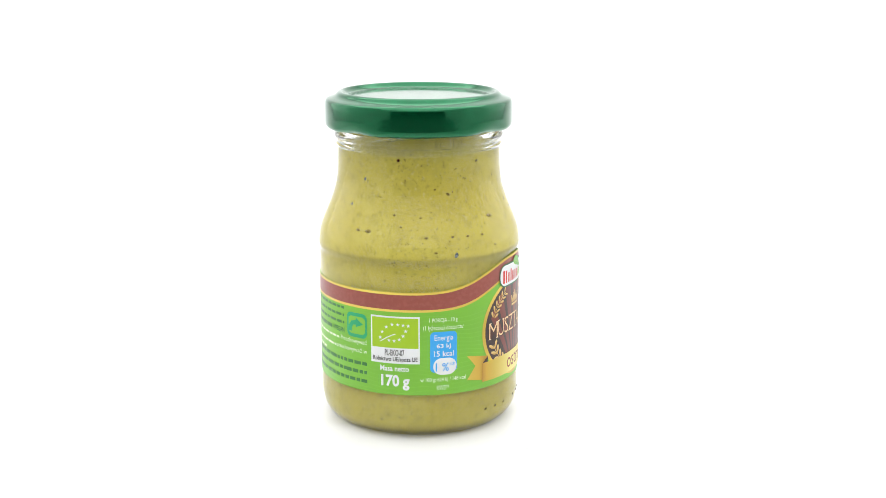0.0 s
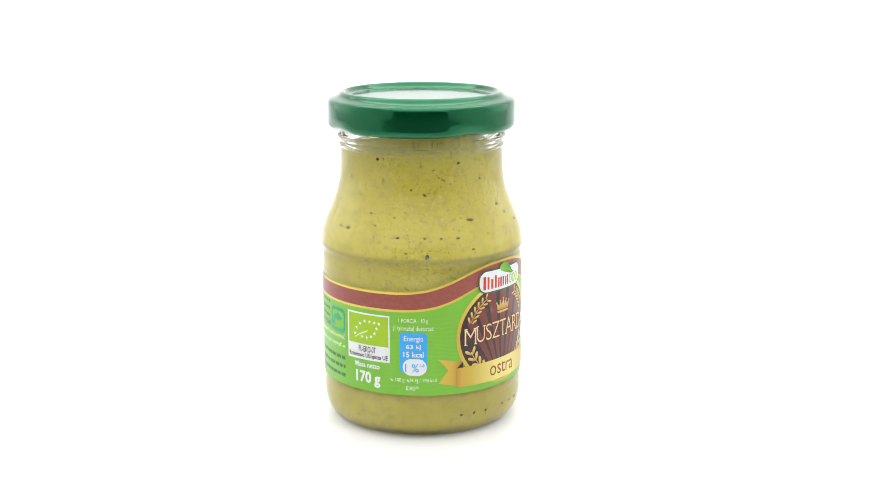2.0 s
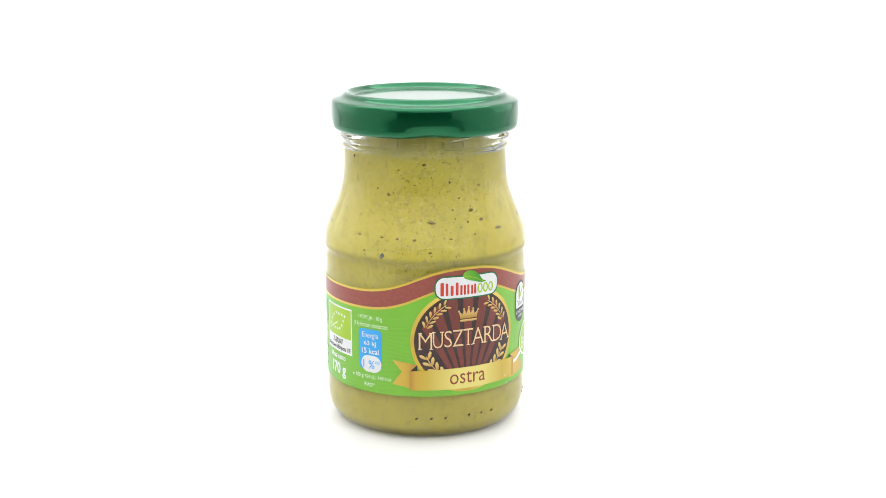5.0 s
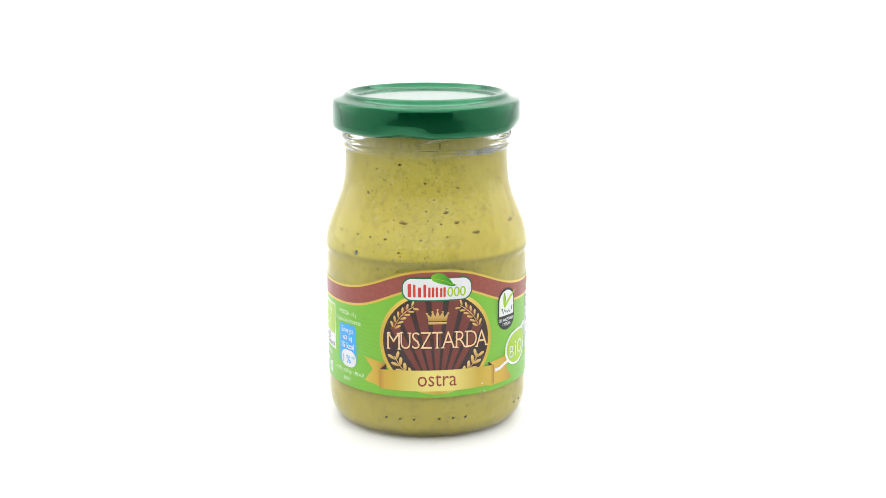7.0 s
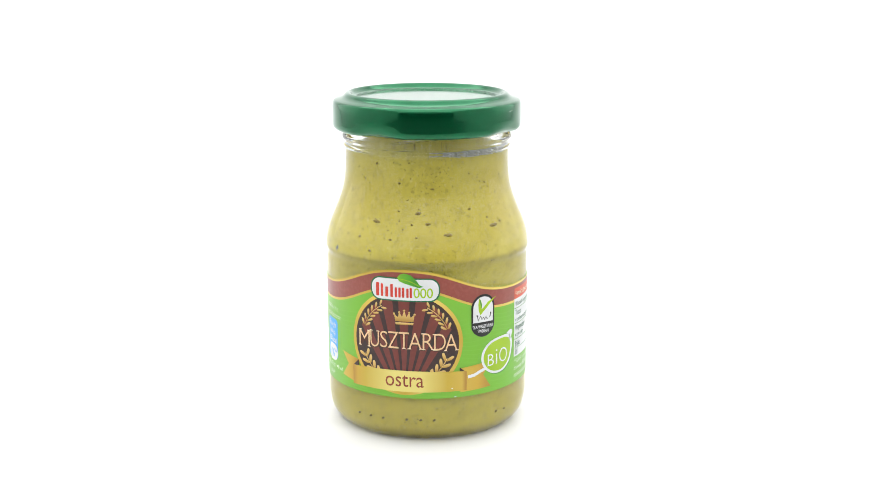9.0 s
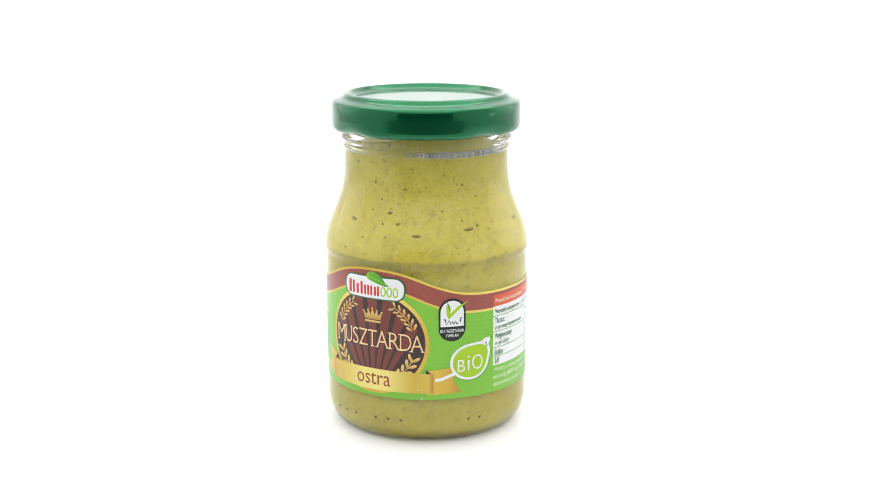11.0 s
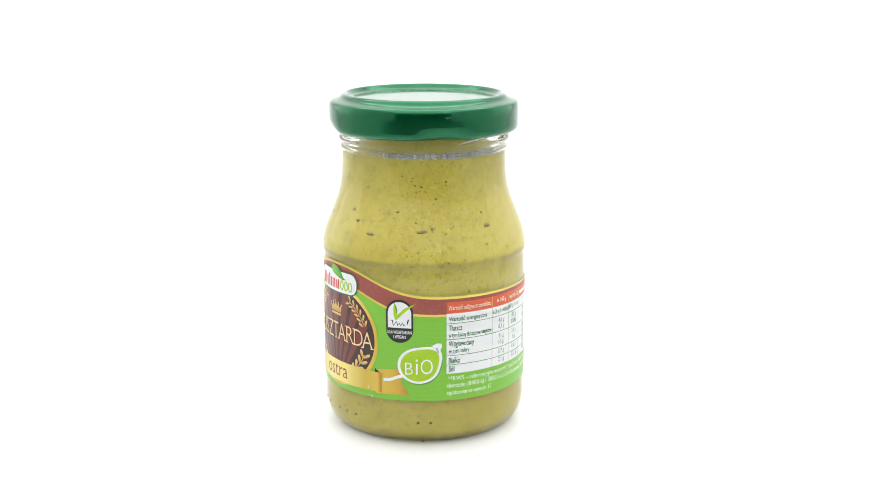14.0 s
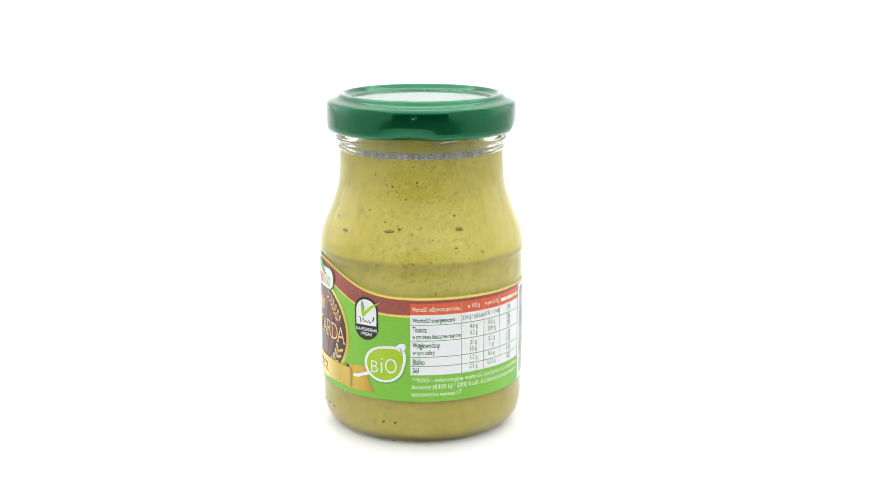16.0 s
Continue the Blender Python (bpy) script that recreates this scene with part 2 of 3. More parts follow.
def residue(lo, hi, seed, cover, first=0, last=360):
    """Smears and froth left on the glass over the mustard: ragged patches on the inner wall."""
    bm = bmesh.new()
    n, rows = 720, 12
    grid = {}
    for i in range(n):
        a = 2 * math.pi * i / n
        for k in range(rows + 1):
            z = lo + (hi - lo) * k / rows
            r = inner_radius(z) - gap(z) + 0.10 + 0.03 * noise.noise(Vector((a * 30, z * 3, seed)))
            grid[i, k] = (r * math.sin(a) / 1000, -r * math.cos(a) / 1000, z / 1000)
    made = {}

    def vert(i, k):
        i %= n
        if (i, k) not in made:
            made[i, k] = bm.verts.new(grid[i, k])
        return made[i, k]

    for i in range(2 * first, 2 * last):
        a = 2 * math.pi * i / n
        for k in range(rows):
            w = noise.noise(Vector((math.sin(a) * 8, math.cos(a) * 8, seed + k * 0.25))) + 0.9 * noise.noise(Vector((math.sin(a) * 22, math.cos(a) * 22, seed + k * 0.5)))
            fade = max(0.0, 1 - (i / 2 - first) / 22, 1 - (last - i / 2) / 22) if first else 0.0
            if w > cover + 1.3 * fade + 0.9 * abs((2 * k + 1) / rows - 1) ** 1.5:
                bm.faces.new((vert(i, k), vert(i + 1, k), vert(i + 1, k + 1), vert(i, k + 1)))
    return bm


part("residue", residue(86.95, 87.35, 3.1, 0.05), RESIDUE, mustard, "ragged dark mustard smear under the lid")
part("froth", residue(85.2, 87.0, 7.7, -1.1, 84, 205), FROTH, mustard, "silvery froth against the glass")

# ---- flecks and bubbles in the mustard: angle, height, width in millimetres ----


def pebble(wide, tall, deep, seed):
    bm = bmesh.new()
    bmesh.ops.create_icosphere(bm, subdivisions=2, radius=0.5)
    for v in bm.verts:
        k = 1 + 0.35 * noise.noise(v.co * 3 + Vector((seed * 1.7, seed, 0)))
        v.co = Vector((v.co.x * wide * k, v.co.y * deep, v.co.z * tall * k)) / 1000
    return bm


def put_fleck(name, angle, z, wide, tall, mat, seed, parent, tilt=0.0):
    ob = part(name, pebble(wide, tall, 0.30, seed), mat, parent)
    r = inner_radius(z) - gap(z) + 0.02
    slope = math.degrees(math.atan2(inner_radius(z - 1) - inner_radius(z + 1), 2.0))
    a = math.radians(angle)
    ob.matrix_basis = pose(r * math.sin(a) / 1000, -r * math.cos(a) / 1000, z / 1000, 0, 0, angle) @ pose(0, 0, 0, -slope, tilt, 0)
    return ob


SPECKS_A = [(-13.7, 84.0, 0.9), (11.7, 75.5, 0.6), (24.0, 74.5, 0.4), (30.8, 79.0, 0.4), (34.8, 78.2, 0.4), (27.5, 81.3, 0.4), (-15.0, 68.1, 0.6), (-10.3, 64.9, 0.6),
            (8.5, 69.0, 0.4), (-29.6, 67.7, 0.4), (63.3, 77.7, 0.7), (39.0, 77.0, 0.4), (33.1, 78.3, 0.4), (45.2, 83.0, 0.8), (70.0, 83.8, 0.4), (58.7, 83.6, 0.4), (64.0, 69.7, 0.5), (65.1, 67.0, 0.4)]
SPECKS_B = [(73.1, 66.1, 0.6), (69.6, 73.0, 0.4), (20.4, 74.1, 0.6), (132.5, 65.4, 0.7), (135.5, 73.7, 0.6), (121.6, 77.6, 0.5), (125.9, 77.2, 0.6), (142.9, 78.6, 0.6), (143.0, 77.6, 0.4),
            (119.5, 78.9, 0.4), (122.8, 67.1, 0.5), (117.8, 59.7, 0.4), (152.3, 62.6, 0.4), (140.4, 64.1, 0.4), (181.8, 58.2, 0.5), (145.5, 65.9, 0.4), (184.1, 83.6, 0.4), (112.7, 80.2, 0.4)]
BUBBLES = [(50.0, 66.4, 2.4), (-30.8, 63.1, 2.2), (-37.9, 63.1, 1.5), (4.9, 62.0, 1.2), (20.4, 62.0, 1.0), (29.9, 61.8, 1.0), (40.1, 61.7, 1.1), (10.0, 57.8, 1.0), (1.6, 67.5, 0.9), (21.1, 73.8, 1.0),
           (86.1, 76.2, 1.1), (76.7, 69.3, 1.7), (82.9, 66.4, 1.6), (94.8, 63.3, 2.4), (76.2, 62.6, 0.9), (60.9, 61.8, 1.0), (48.7, 58.2, 1.1), (126.6, 64.7, 3.0), (169.0, 65.2, 2.6), (110.8, 70.0, 0.9), (165.5, 60.1, 1.0), (166.8, 69.0, 0.9)]
GREYS = [(21.6, 56.8, 1.5), (-39.8, 77.8, 1.0), (-48.9, 69.9, 0.9)]
rng = random.Random(4)
for i, (a, z, w) in enumerate(SPECKS_A + SPECKS_B):
    put_fleck("speck", a, z, w * 1.2, w * 0.95, RUST_FLECK if i == 0 else FLECK, i, mustard, rng.uniform(-30, 30))
for i, (a, z, w) in enumerate(BUBBLES):
    put_fleck("bubble", a, z, w * 1.05, min(w * 0.62, 1.1), BUBBLE, 50 + i, mustard, rng.uniform(-12, 12))
for i, (a, z, w) in enumerate(GREYS):
    put_fleck("husk", a, z, w * 0.8, w * 1.1, GREY_FLECK, 90 + i, mustard, 20)


def fine_specks():
    """The many specks too small to pick out singly."""
    bm = bmesh.new()
    r2 = random.Random(11)
    for i in range(1000):
        z = r2.choice((r2.uniform(7, 14), r2.uniform(53, 84), r2.uniform(55, 70), r2.uniform(50, 56)))
        a = r2.uniform(0, 2 * math.pi)
        s = r2.uniform(0.07, 0.19) * (1.6 if r2.random() < 0.1 else 1) / 1000
        r = (inner_radius(z) - gap(z) + 0.03) / 1000
        c = Vector((r * math.sin(a), -r * math.cos(a), z / 1000))
        out, side, upv = Vector((math.sin(a), -math.cos(a), 0)), Vector((math.cos(a), math.sin(a), 0)), Vector((0, 0, 1))
        tip = bm.verts.new(c + out * s * 0.4)
        k = r2.uniform(0.5, 1.0)
        ring = [bm.verts.new(c + (side * math.cos(b) + upv * math.sin(b) * k) * s - out * s * 0.3) for b in [j * math.pi / 3 + 0.3 for j in range(6)]]
        for j in range(6):
            bm.faces.new((ring[j], ring[(j + 1) % 6], tip))
    return bm


tagged(part("fine_specks", fine_specks(), FLECK, mustard, "tiny dark spice specks"), kind="stuff")



def thread_ridge(start):
    """One start of the screw thread: a thin ridge climbing round the neck to under the lid."""
    bm = bmesh.new()
    rings = []
    for k in range(25):
        u = k / 24
        a, z, thick = radians(start + 62 * u), 89.3 + 3.0 * u, 0.42 * min(1, 6 * u + 0.15, 6 * (1 - u) + 0.15)
        r = outer_radius(z) + 0.05
        rings.append([bm.verts.new(((r + thick * math.cos(b)) * math.sin(a) / 1000, -(r + thick * math.cos(b)) * math.cos(a) / 1000, (z + thick * math.sin(b)) / 1000)) for b in [j * math.pi / 4 for j in range(8)]])
    for p, q in zip(rings, rings[1:]):
        for j in range(8):
            bm.faces.new((p[j], p[(j + 1) % 8], q[(j + 1) % 8], q[j]))
    bm.faces.new(rings[0]), bm.faces.new(rings[-1])
    bmesh.ops.recalc_face_normals(bm, faces=bm.faces)
    return bm


for start in (57, 148, 238, 327):
    part("screw_thread", thread_ridge(start), GLASS, glass, "moulded glass thread ridge").visible_shadow = False

# moulded glass dots round the heel, their shading painted in as dark olive
for a, z in ((41.0, 7.7), (49.0, 7.7), (57.0, 7.7), (70.8, 7.9), (78.7, 7.9), (86.0, 7.9), (124.1, 7.8), (131.0, 7.8)):
    bm = pebble(1.0, 0.65, 0.4, a)
    ob = part("mould_dot", bm, DARK_DOT, glass)
    r = outer_radius(z)
    ob.matrix_basis = pose(r * math.sin(radians(a)) / 1000, -r * math.cos(radians(a)) / 1000, z / 1000, 0, 0, a) @ pose(0, 0, 0, 0, -30, 0)

# ---- lid: lacquered tin with a raised rim, sunken panel, and skirt pressed in at four lugs ----


def lug(r, z, a):
    if z > 94.6 or r < 26:
        return r, z
    push = 0.0
    for c in (-43, 50, 139, 231):
        d = abs((a - c + 180) % 360 - 180)
        if d < 20:
            push = max(push, 0.5 + 0.5 * math.cos(math.pi * d / 20))
    k = min(1, (94.6 - z) / 3.2) ** 1.3
    return r - 1.0 * push * k, z + 0.3 * push * k


LID_LINE = spline([(0, 100.55), (15, 100.55), (20.6, 100.5), (22.0, 100.6), (22.8, 101.1), (23.5, 101.8), (24.2, 101.95), (25.0, 101.6), (25.7, 100.9), (26.5, 100.45), (27.5, 100.1), (28.35, 99.75), (28.8, 99.2), (28.95, 98.4), (29.0, 97.6)], 5) + \
    [(29.0, 96.0), (29.0, 95.0), (29.0, 94.4), (29.0, 93.8), (29.0, 93.2)] + spline([(29.0, 92.7), (28.85, 91.9), (28.3, 91.2), (27.6, 91.0), (27.2, 91.3), (27.1, 91.9)], 5) + \
    [(27.6, 93.0), (27.9, 98.0), (27.2, 99.4), (24.0, 100.6), (22.0, 99.9), (0, 99.9)]
LID_LINE = [(r * 0.988, z) for r, z in LID_LINE]
lid = part("lid", lathe(LID_LINE, 192, lug), LID, jar, "glossy green lacquered tin twist-off lid")
part("seal", lathe([(24.6, 99.75), (24.6, 99.2), (24.0, 98.9), (22.5, 98.9), (21.6, 99.5), (21.8, 99.85)], 96), COMPOUND, lid, "pale sealing ring inside the lid")

# ---- the printed label: drawn flat (millimetres round the jar, height) and wrapped ----
RADIUS = 31.12
MM = math.pi / 180 * 31.2


def wrap(bm, layer):
    """Cuts a flat drawing into narrow strips and bends it round the jar; keeps a UV over the drawing's bounds."""
    xs, ys = [v.co.x for v in bm.verts], [v.co.y for v in bm.verts]
    x0, x1, y0, y1 = min(xs), max(xs), min(ys), max(ys)
    step = 1.2
    k = math.ceil(x0 / step)
    while k * step < x1:
        bmesh.ops.bisect_plane(bm, geom=bm.verts[:] + bm.edges[:] + bm.faces[:], plane_co=(k * step, 0, 0), plane_no=(1, 0, 0))
        k += 1
    uv = bm.loops.layers.uv.new("UVMap")
    for f in bm.faces:
        for loop in f.loops:
            loop[uv].uv = ((loop.vert.co.x - x0) / max(x1 - x0, 1e-6), (loop.vert.co.y - y0) / max(y1 - y0, 1e-6))
    r = RADIUS + 0.03 * layer
    for v in bm.verts:
        a, z = v.co.x / 31.2, v.co.y
        v.co = (r * math.sin(a) / 1000, -r * math.cos(a) / 1000, z / 1000)
    bm.normal_update()
    for f in bm.faces:
        c = f.calc_center_median()
        if f.normal.x * c.x + f.normal.y * c.y < 0:
            f.normal_flip()
    return bm


def shape(polys):
    bm = bmesh.new()
    for poly in polys:
        bm.faces.new([bm.verts.new((x, y, 0)) for x, y in poly])
    bmesh.ops.remove_doubles(bm, verts=bm.verts, dist=1e-4)
    bmesh.ops.triangulate(bm, faces=bm.faces)
    return bm


def ink(name, polys, mat, layer, label_words=""):
    return part(name, wrap(shape(polys), layer), mat, label, label_words, False)


def box(a0, a1, z0, z1):
    return [(a0 * MM, z0), (a1 * MM, z0), (a1 * MM, z1), (a0 * MM, z1)]


def rounded(a0, a1, z0, z1, rad, n=6, corners=(1, 1, 1, 1)):
    x0, x1 = a0 * MM, a1 * MM
    out = []
    for (cx, cy, start), on in zip(((x1 - rad, z1 - rad, 0), (x0 + rad, z1 - rad, 90), (x0 + rad, z0 + rad, 180), (x1 - rad, z0 + rad, 270)), corners):
        if not on:
            out.append((cx + rad * (1 if start in (0, 270) else -1), cy + rad * (1 if start in (0, 90) else -1)))
            continue
        for k in range(n + 1):
            b = radians(start + 90 * k / n)
            out.append((cx + rad * math.cos(b), cy + rad * math.sin(b)))
    return out


def oval(a, z, rx, rz, n=48):
    return [(a * MM + rx * math.cos(2 * math.pi * k / n), z + rz * math.sin(2 * math.pi * k / n)) for k in range(n)]


def ring(a, z, rx, rz, w, n=64, start=0, end=360):
    out = []
    for k in range(n):
        b0, b1 = (radians(start + (end - start) * j / n) for j in (k, k + 1))
        out.append([(a * MM + (rx - w) * math.cos(b0), z + (rz - w) * math.sin(b0)), (a * MM + rx * math.cos(b0), z + rz * math.sin(b0)),
                    (a * MM + rx * math.cos(b1), z + rz * math.sin(b1)), (a * MM + (rx - w) * math.cos(b1), z + (rz - w) * math.sin(b1))])
    return out


def stroke(points, w):
    """A line of width w through (mm, mm) points, as quads."""
    pts = [Vector(p) for p in points]
    side = []
    for i in range(len(pts)):
        d = (pts[min(i + 1, len(pts) - 1)] - pts[max(i - 1, 0)]).normalized()
        side.append(Vector((-d.y, d.x)) * w / 2)
    return [[tuple(pts[i] + side[i]), tuple(pts[i] - side[i]), tuple(pts[i + 1] - side[i + 1]), tuple(pts[i + 1] + side[i + 1])] for i in range(len(pts) - 1)]


def writing(name, words, a0, a1, z0, z1, mat, layer, rise=0.0, bold=0.0, label_words="", slant=0.0):
    """Words set with the built-in font, fitted between two angles and two heights; rise arches the line."""
    cu = bpy.data.curves.new("words", "FONT")
    cu.body, cu.resolution_u, cu.offset, cu.shear = words, 3, bold, slant
    tmp = new("words", cu)
    me = bpy.data.meshes.new_from_object(tmp.evaluated_get(bpy.context.evaluated_depsgraph_get()))
    bm = bmesh.new()
    bm.from_mesh(me)
    bpy.data.objects.remove(tmp)
    bpy.data.curves.remove(cu)
    bpy.data.meshes.remove(me)
    xs, ys = [v.co.x for v in bm.verts], [v.co.y for v in bm.verts]
    x0, x1, y0, y1 = min(xs), max(xs), min(ys), max(ys)
    for v in bm.verts:
        u = (v.co.x - x0) / (x1 - x0)
        v.co = ((a0 + (a1 - a0) * u) * MM, z0 + (z1 - z0) * (v.co.y - y0) / (y1 - y0) + rise * (1 - (2 * u - 1) ** 2), 0)
    return part(name, wrap(bm, layer), mat, label, label_words, False)


def hump(a, wide):
    return 7.5 * math.exp(-(abs(a - 70.0) / wide) ** 2.6)


def top_edge(a):
    return 46.2 + hump(a, 37.0)


def band_edge(a):
    return 40.4 + hump(a, 34.0)


A0, A1 = -118.0, 241.0


def strip(low, high, a0=A0, a1=A1, step=2.0):
    n = int((a1 - a0) / step)
    out = []
    for k in range(n):
        p, q = a0 + (a1 - a0) * k / n, a0 + (a1 - a0) * (k + 1) / n
        out.append([(p * MM, low(p)), (q * MM, low(q)), (q * MM, high(q)), (p * MM, high(p))])
    return out


def label_sheet():
    """Paper label with thickness, open at the seam."""
    bm = bmesh.new()
    n = 180
    rows = []
    for k in range(n + 1):
        d = A0 + (A1 - A0) * k / n
        a = radians(d)
        rows.append([bm.verts.new((r * math.sin(a) / 1000, -r * math.cos(a) / 1000, z / 1000)) for r, z in ((RADIUS, 14.7), (RADIUS, top_edge(d)), (31.01, top_edge(d)), (31.01, 14.7))])
    for p, q in zip(rows, rows[1:]):
        for j in range(4):
            bm.faces.new((p[j], q[j], q[(j + 1) % 4], p[(j + 1) % 4]))
    bm.faces.new(rows[0]), bm.faces.new(rows[-1])
    bmesh.ops.recalc_face_normals(bm, faces=bm.faces)
    return bm


label = part("label", label_sheet(), GREEN, jar, "green printed paper label with brown and gold band", False)

# ---- the label's drawing ----
ink("wave_pattern", [q for i in range(18) for q in stroke([((-112 + 2 * k) * MM, 15.6 + 1.35 * i + 0.5 * math.sin(k * 0.35 + i * 0.35)) for k in range(175)], 0.22)], WAVE, 0.6, "faint pale wavy pattern")
ink("brown_band", strip(band_edge, top_edge), BROWN, 1)
ink("gold_line", strip(lambda a: top_edge(a) - 0.75, top_edge), GOLD, 2)
ink("gold_line", strip(lambda a: band_edge(a) - 0.15, lambda a: band_edge(a) + 0.55), GOLD, 2)

# organic leaf panel of stars
ink("panel_frame", [box(-26.8, 0.8, 24.4, 38.9)], WHITE, 1, "white panel with lime leaf emblem")
ink("lime_panel", [box(-26.0, 0.1, 29.2, 38.4)], LIME, 2)


def star(x, y, s):
    return [(x + (s if k % 2 == 0 else s * 0.42) * math.sin(k * math.pi / 5), y + (s if k % 2 == 0 else s * 0.42) * math.cos(k * math.pi / 5)) for k in range(10)]


STARS = ((-21.2, 32.2), (-20.0, 34.0), (-17.6, 35.5), (-14.4, 36.4), (-11.2, 36.4), (-8.2, 36.3), (-5.4, 36.1), (-6.8, 34.5), (-8.2, 33.0), (-10.4, 31.9), (-13.2, 31.4), (-16.2, 31.5))
for a, z in STARS:
    ink("star", [star(a * MM, z, 0.6)], WHITE, 3)
ink("leaf_vein", stroke([((-21.2 + 1.1 * k) * MM, 31.0 + 0.42 * k - 0.012 * k * k) for k in range(9)], 0.25), WHITE, 3)
writing("caption", "PL-EKO-07", -18.6, -7.6, 26.8, 28.7, BLACK, 3, bold=0.015)
writing("caption", "Rolnictwo UE/spoza UE", -25.6, -0.4, 24.7, 26.5, BLACK, 3, bold=0.015)
writing("caption", "Masa netto", -21.4, -5.2, 22.0, 23.7, WHITE, 2, bold=0.02)
writing("caption", "170 g", -20.9, -4.9, 16.2, 20.9, WHITE, 2, bold=0.034)

# portion panel
writing("caption", "1 PORCJA - 10 g", 6.0, 21.8, 36.8, 38.4, PALE, 2)
writing("caption", "(1 łyżeczka) dostarcza:", 2.7, 25.3, 34.4, 36.3, PALE, 2)
ink("blue_panel", [rounded(6.4, 21.5, 21.7, 34.2, 1.3)], BLUE, 2, "sky-blue energy panel")
writing("caption", "Energia", 8.8, 19.4, 31.0, 33.2, WHITE, 3)
writing("caption", "63 kJ", 10.0, 18.0, 28.8, 30.5, WHITE, 3, bold=0.014)
writing("caption", "15 kcal", 8.5, 19.6, 26.6, 28.3, WHITE, 3, bold=0.014)
ink("white_dome", [rounded(8.1, 21.2, 20.9, 26.1, 2.55, 8)], WHITE, 3)
writing("caption", "1 %", 9.4, 16.9, 22.0, 24.6, BLUE, 4, bold=0.012)
writing("caption", "**", 17.2, 20.2, 23.5, 24.7, BLUE, 4)
writing("caption", "w 100 g: 624 kJ / 148 kcal", 1.0, 26.8, 18.5, 20.1, PALE, 2)
writing("caption", "RWS**", 10.0, 17.0, 16.2, 17.7, PALE, 2)

# small print: mostly unreadable
rows = random.Random(8)


def bars(a0, a1, z, tall, mat, layer=2):
    a = a0
    while a < a1 - 0.6:
        w = min(rows.uniform(2.0, 6.5), a1 - a)
        ink("print_bar", [box(a, a + w, z, z + tall)], mat, layer)
        a += w + 0.9


for z in (38.8, 36.5, 34.2):
    bars(-112, -45.8, z, 0.8, SMALL_PRINT)
bars(-112, -58, 31.6, 1.1, SMALL_PRINT)
writing("caption", "I WEGAN", -57.0, -45.8, 31.4, 33.0, DKGREEN, 2, bold=0.014)
bars(-112, -50, 29.2, 0.7, PALE)
writing("caption", "Przechowywać", -49.0, -29.4, 28.6, 30.6, PALE, 2)
bars(-112, -54, 26.4, 0.7, PALE)
bars(-112, -66, 24.1, 0.7, PALE)
writing("caption", "przechowywać w", -53.0, -29.4, 25.9, 27.9, PALE, 2)
for z in (22.6, 19.9, 17.2):
    bars(-112, -29.6, z, 1.05, SMALL_PRINT)
ink("badge", [rounded(-43.4, -29.3, 30.9, 38.5, 1.6)], TEAL, 2, "rounded teal recycling badge with arrow")
ink("badge_inset", [rounded(-42.2, -30.5, 32.0, 37.4, 1.3)], GREEN, 3)
ink("arrow", stroke([(-41.0 * MM, 32.7), (-40.7 * MM, 34.2), (-39.2 * MM, 35.3), (-36.6 * MM, 35.6)], 1.4) + [[(-36.8 * MM, 34.1), (-36.8 * MM, 37.1), (-31.8 * MM, 35.2)]], TEAL, 4)

# medallion
C, ZC = 69.8, 31.7
ink("medallion_rim", [oval(C, ZC, 17.5, 16.0, 72)], GOLD, 3, "round dark medallion with gold rim and maroon rays")
ink("rim_line", ring(C, ZC, 16.35, 14.9, 0.4, 72), SHADE, 3.5)
ink("medallion_field", [oval(C, ZC, 16.1, 14.7, 72)], DARK, 4)
beams = []
for k in range(-3, 4):
    b0, b1 = radians(90 + 9.5 * k - 3.1), radians(90 + 9.5 * k + 3.1)
    cz = 13.0

    def reach(b):
        d = 40.0
        while d > 5.0 and (d * math.cos(b) / 14.6) ** 2 + ((cz + d * math.sin(b) - ZC) / 14.5) ** 2 > 1:
            d -= 0.1
        return d

    if reach(b0) > 7 and reach(b1) > 7:
        beams.append([(C * MM + d * math.cos(b), cz + d * math.sin(b)) for b, d in ((b0, 5.0), (b0, reach(b0)), (b1, reach(b1)), (b1, 5.0))])
for q in beams:
    ink("ray", [q], RAY, 5)


def grain(x, y, ang, long, wide):
    pts = []
    for k in range(12):
        b = 2 * math.pi * k / 12
        u, w = math.cos(b) * long / 2, math.sin(b) * wide / 2 * (0.6 + 0.4 * math.cos(b / 2) ** 2)
        pts.append((x + u * math.cos(ang) - w * math.sin(ang), y + u * math.sin(ang) + w * math.cos(ang)))
    return pts


for side in (-1, 1):
    for low, high in ((-66, -17), (20, 63)):
        ink("wheat_stem", stroke([(C * MM + side * 13.6 * math.cos(radians(b)), ZC + 12.6 * math.sin(radians(b))) for b in range(low, high, 5)], 0.22), LEAFGOLD, 5.5)
    for b in (-63, -53, -43, -33, -23, 21, 28.5, 36, 43.5, 51, 58.5):
        s = 3.1 - 0.008 * (b + 63) if b < 0 else 2.25 - 0.006 * b
        for out in (-1, 1):
            x, z = (13.6 + out * 0.95) * math.cos(radians(b + 2)), (12.6 + out * 0.9) * math.sin(radians(b + 2))
            ang = radians(b + 90 - out * 38)
            dx, dz = math.cos(ang), math.sin(ang)
            ink("wheat_grain", [grain(C * MM + side * x, ZC + z, math.atan2(dz, side * dx), s, s * 0.42)], LEAFGOLD, 6)

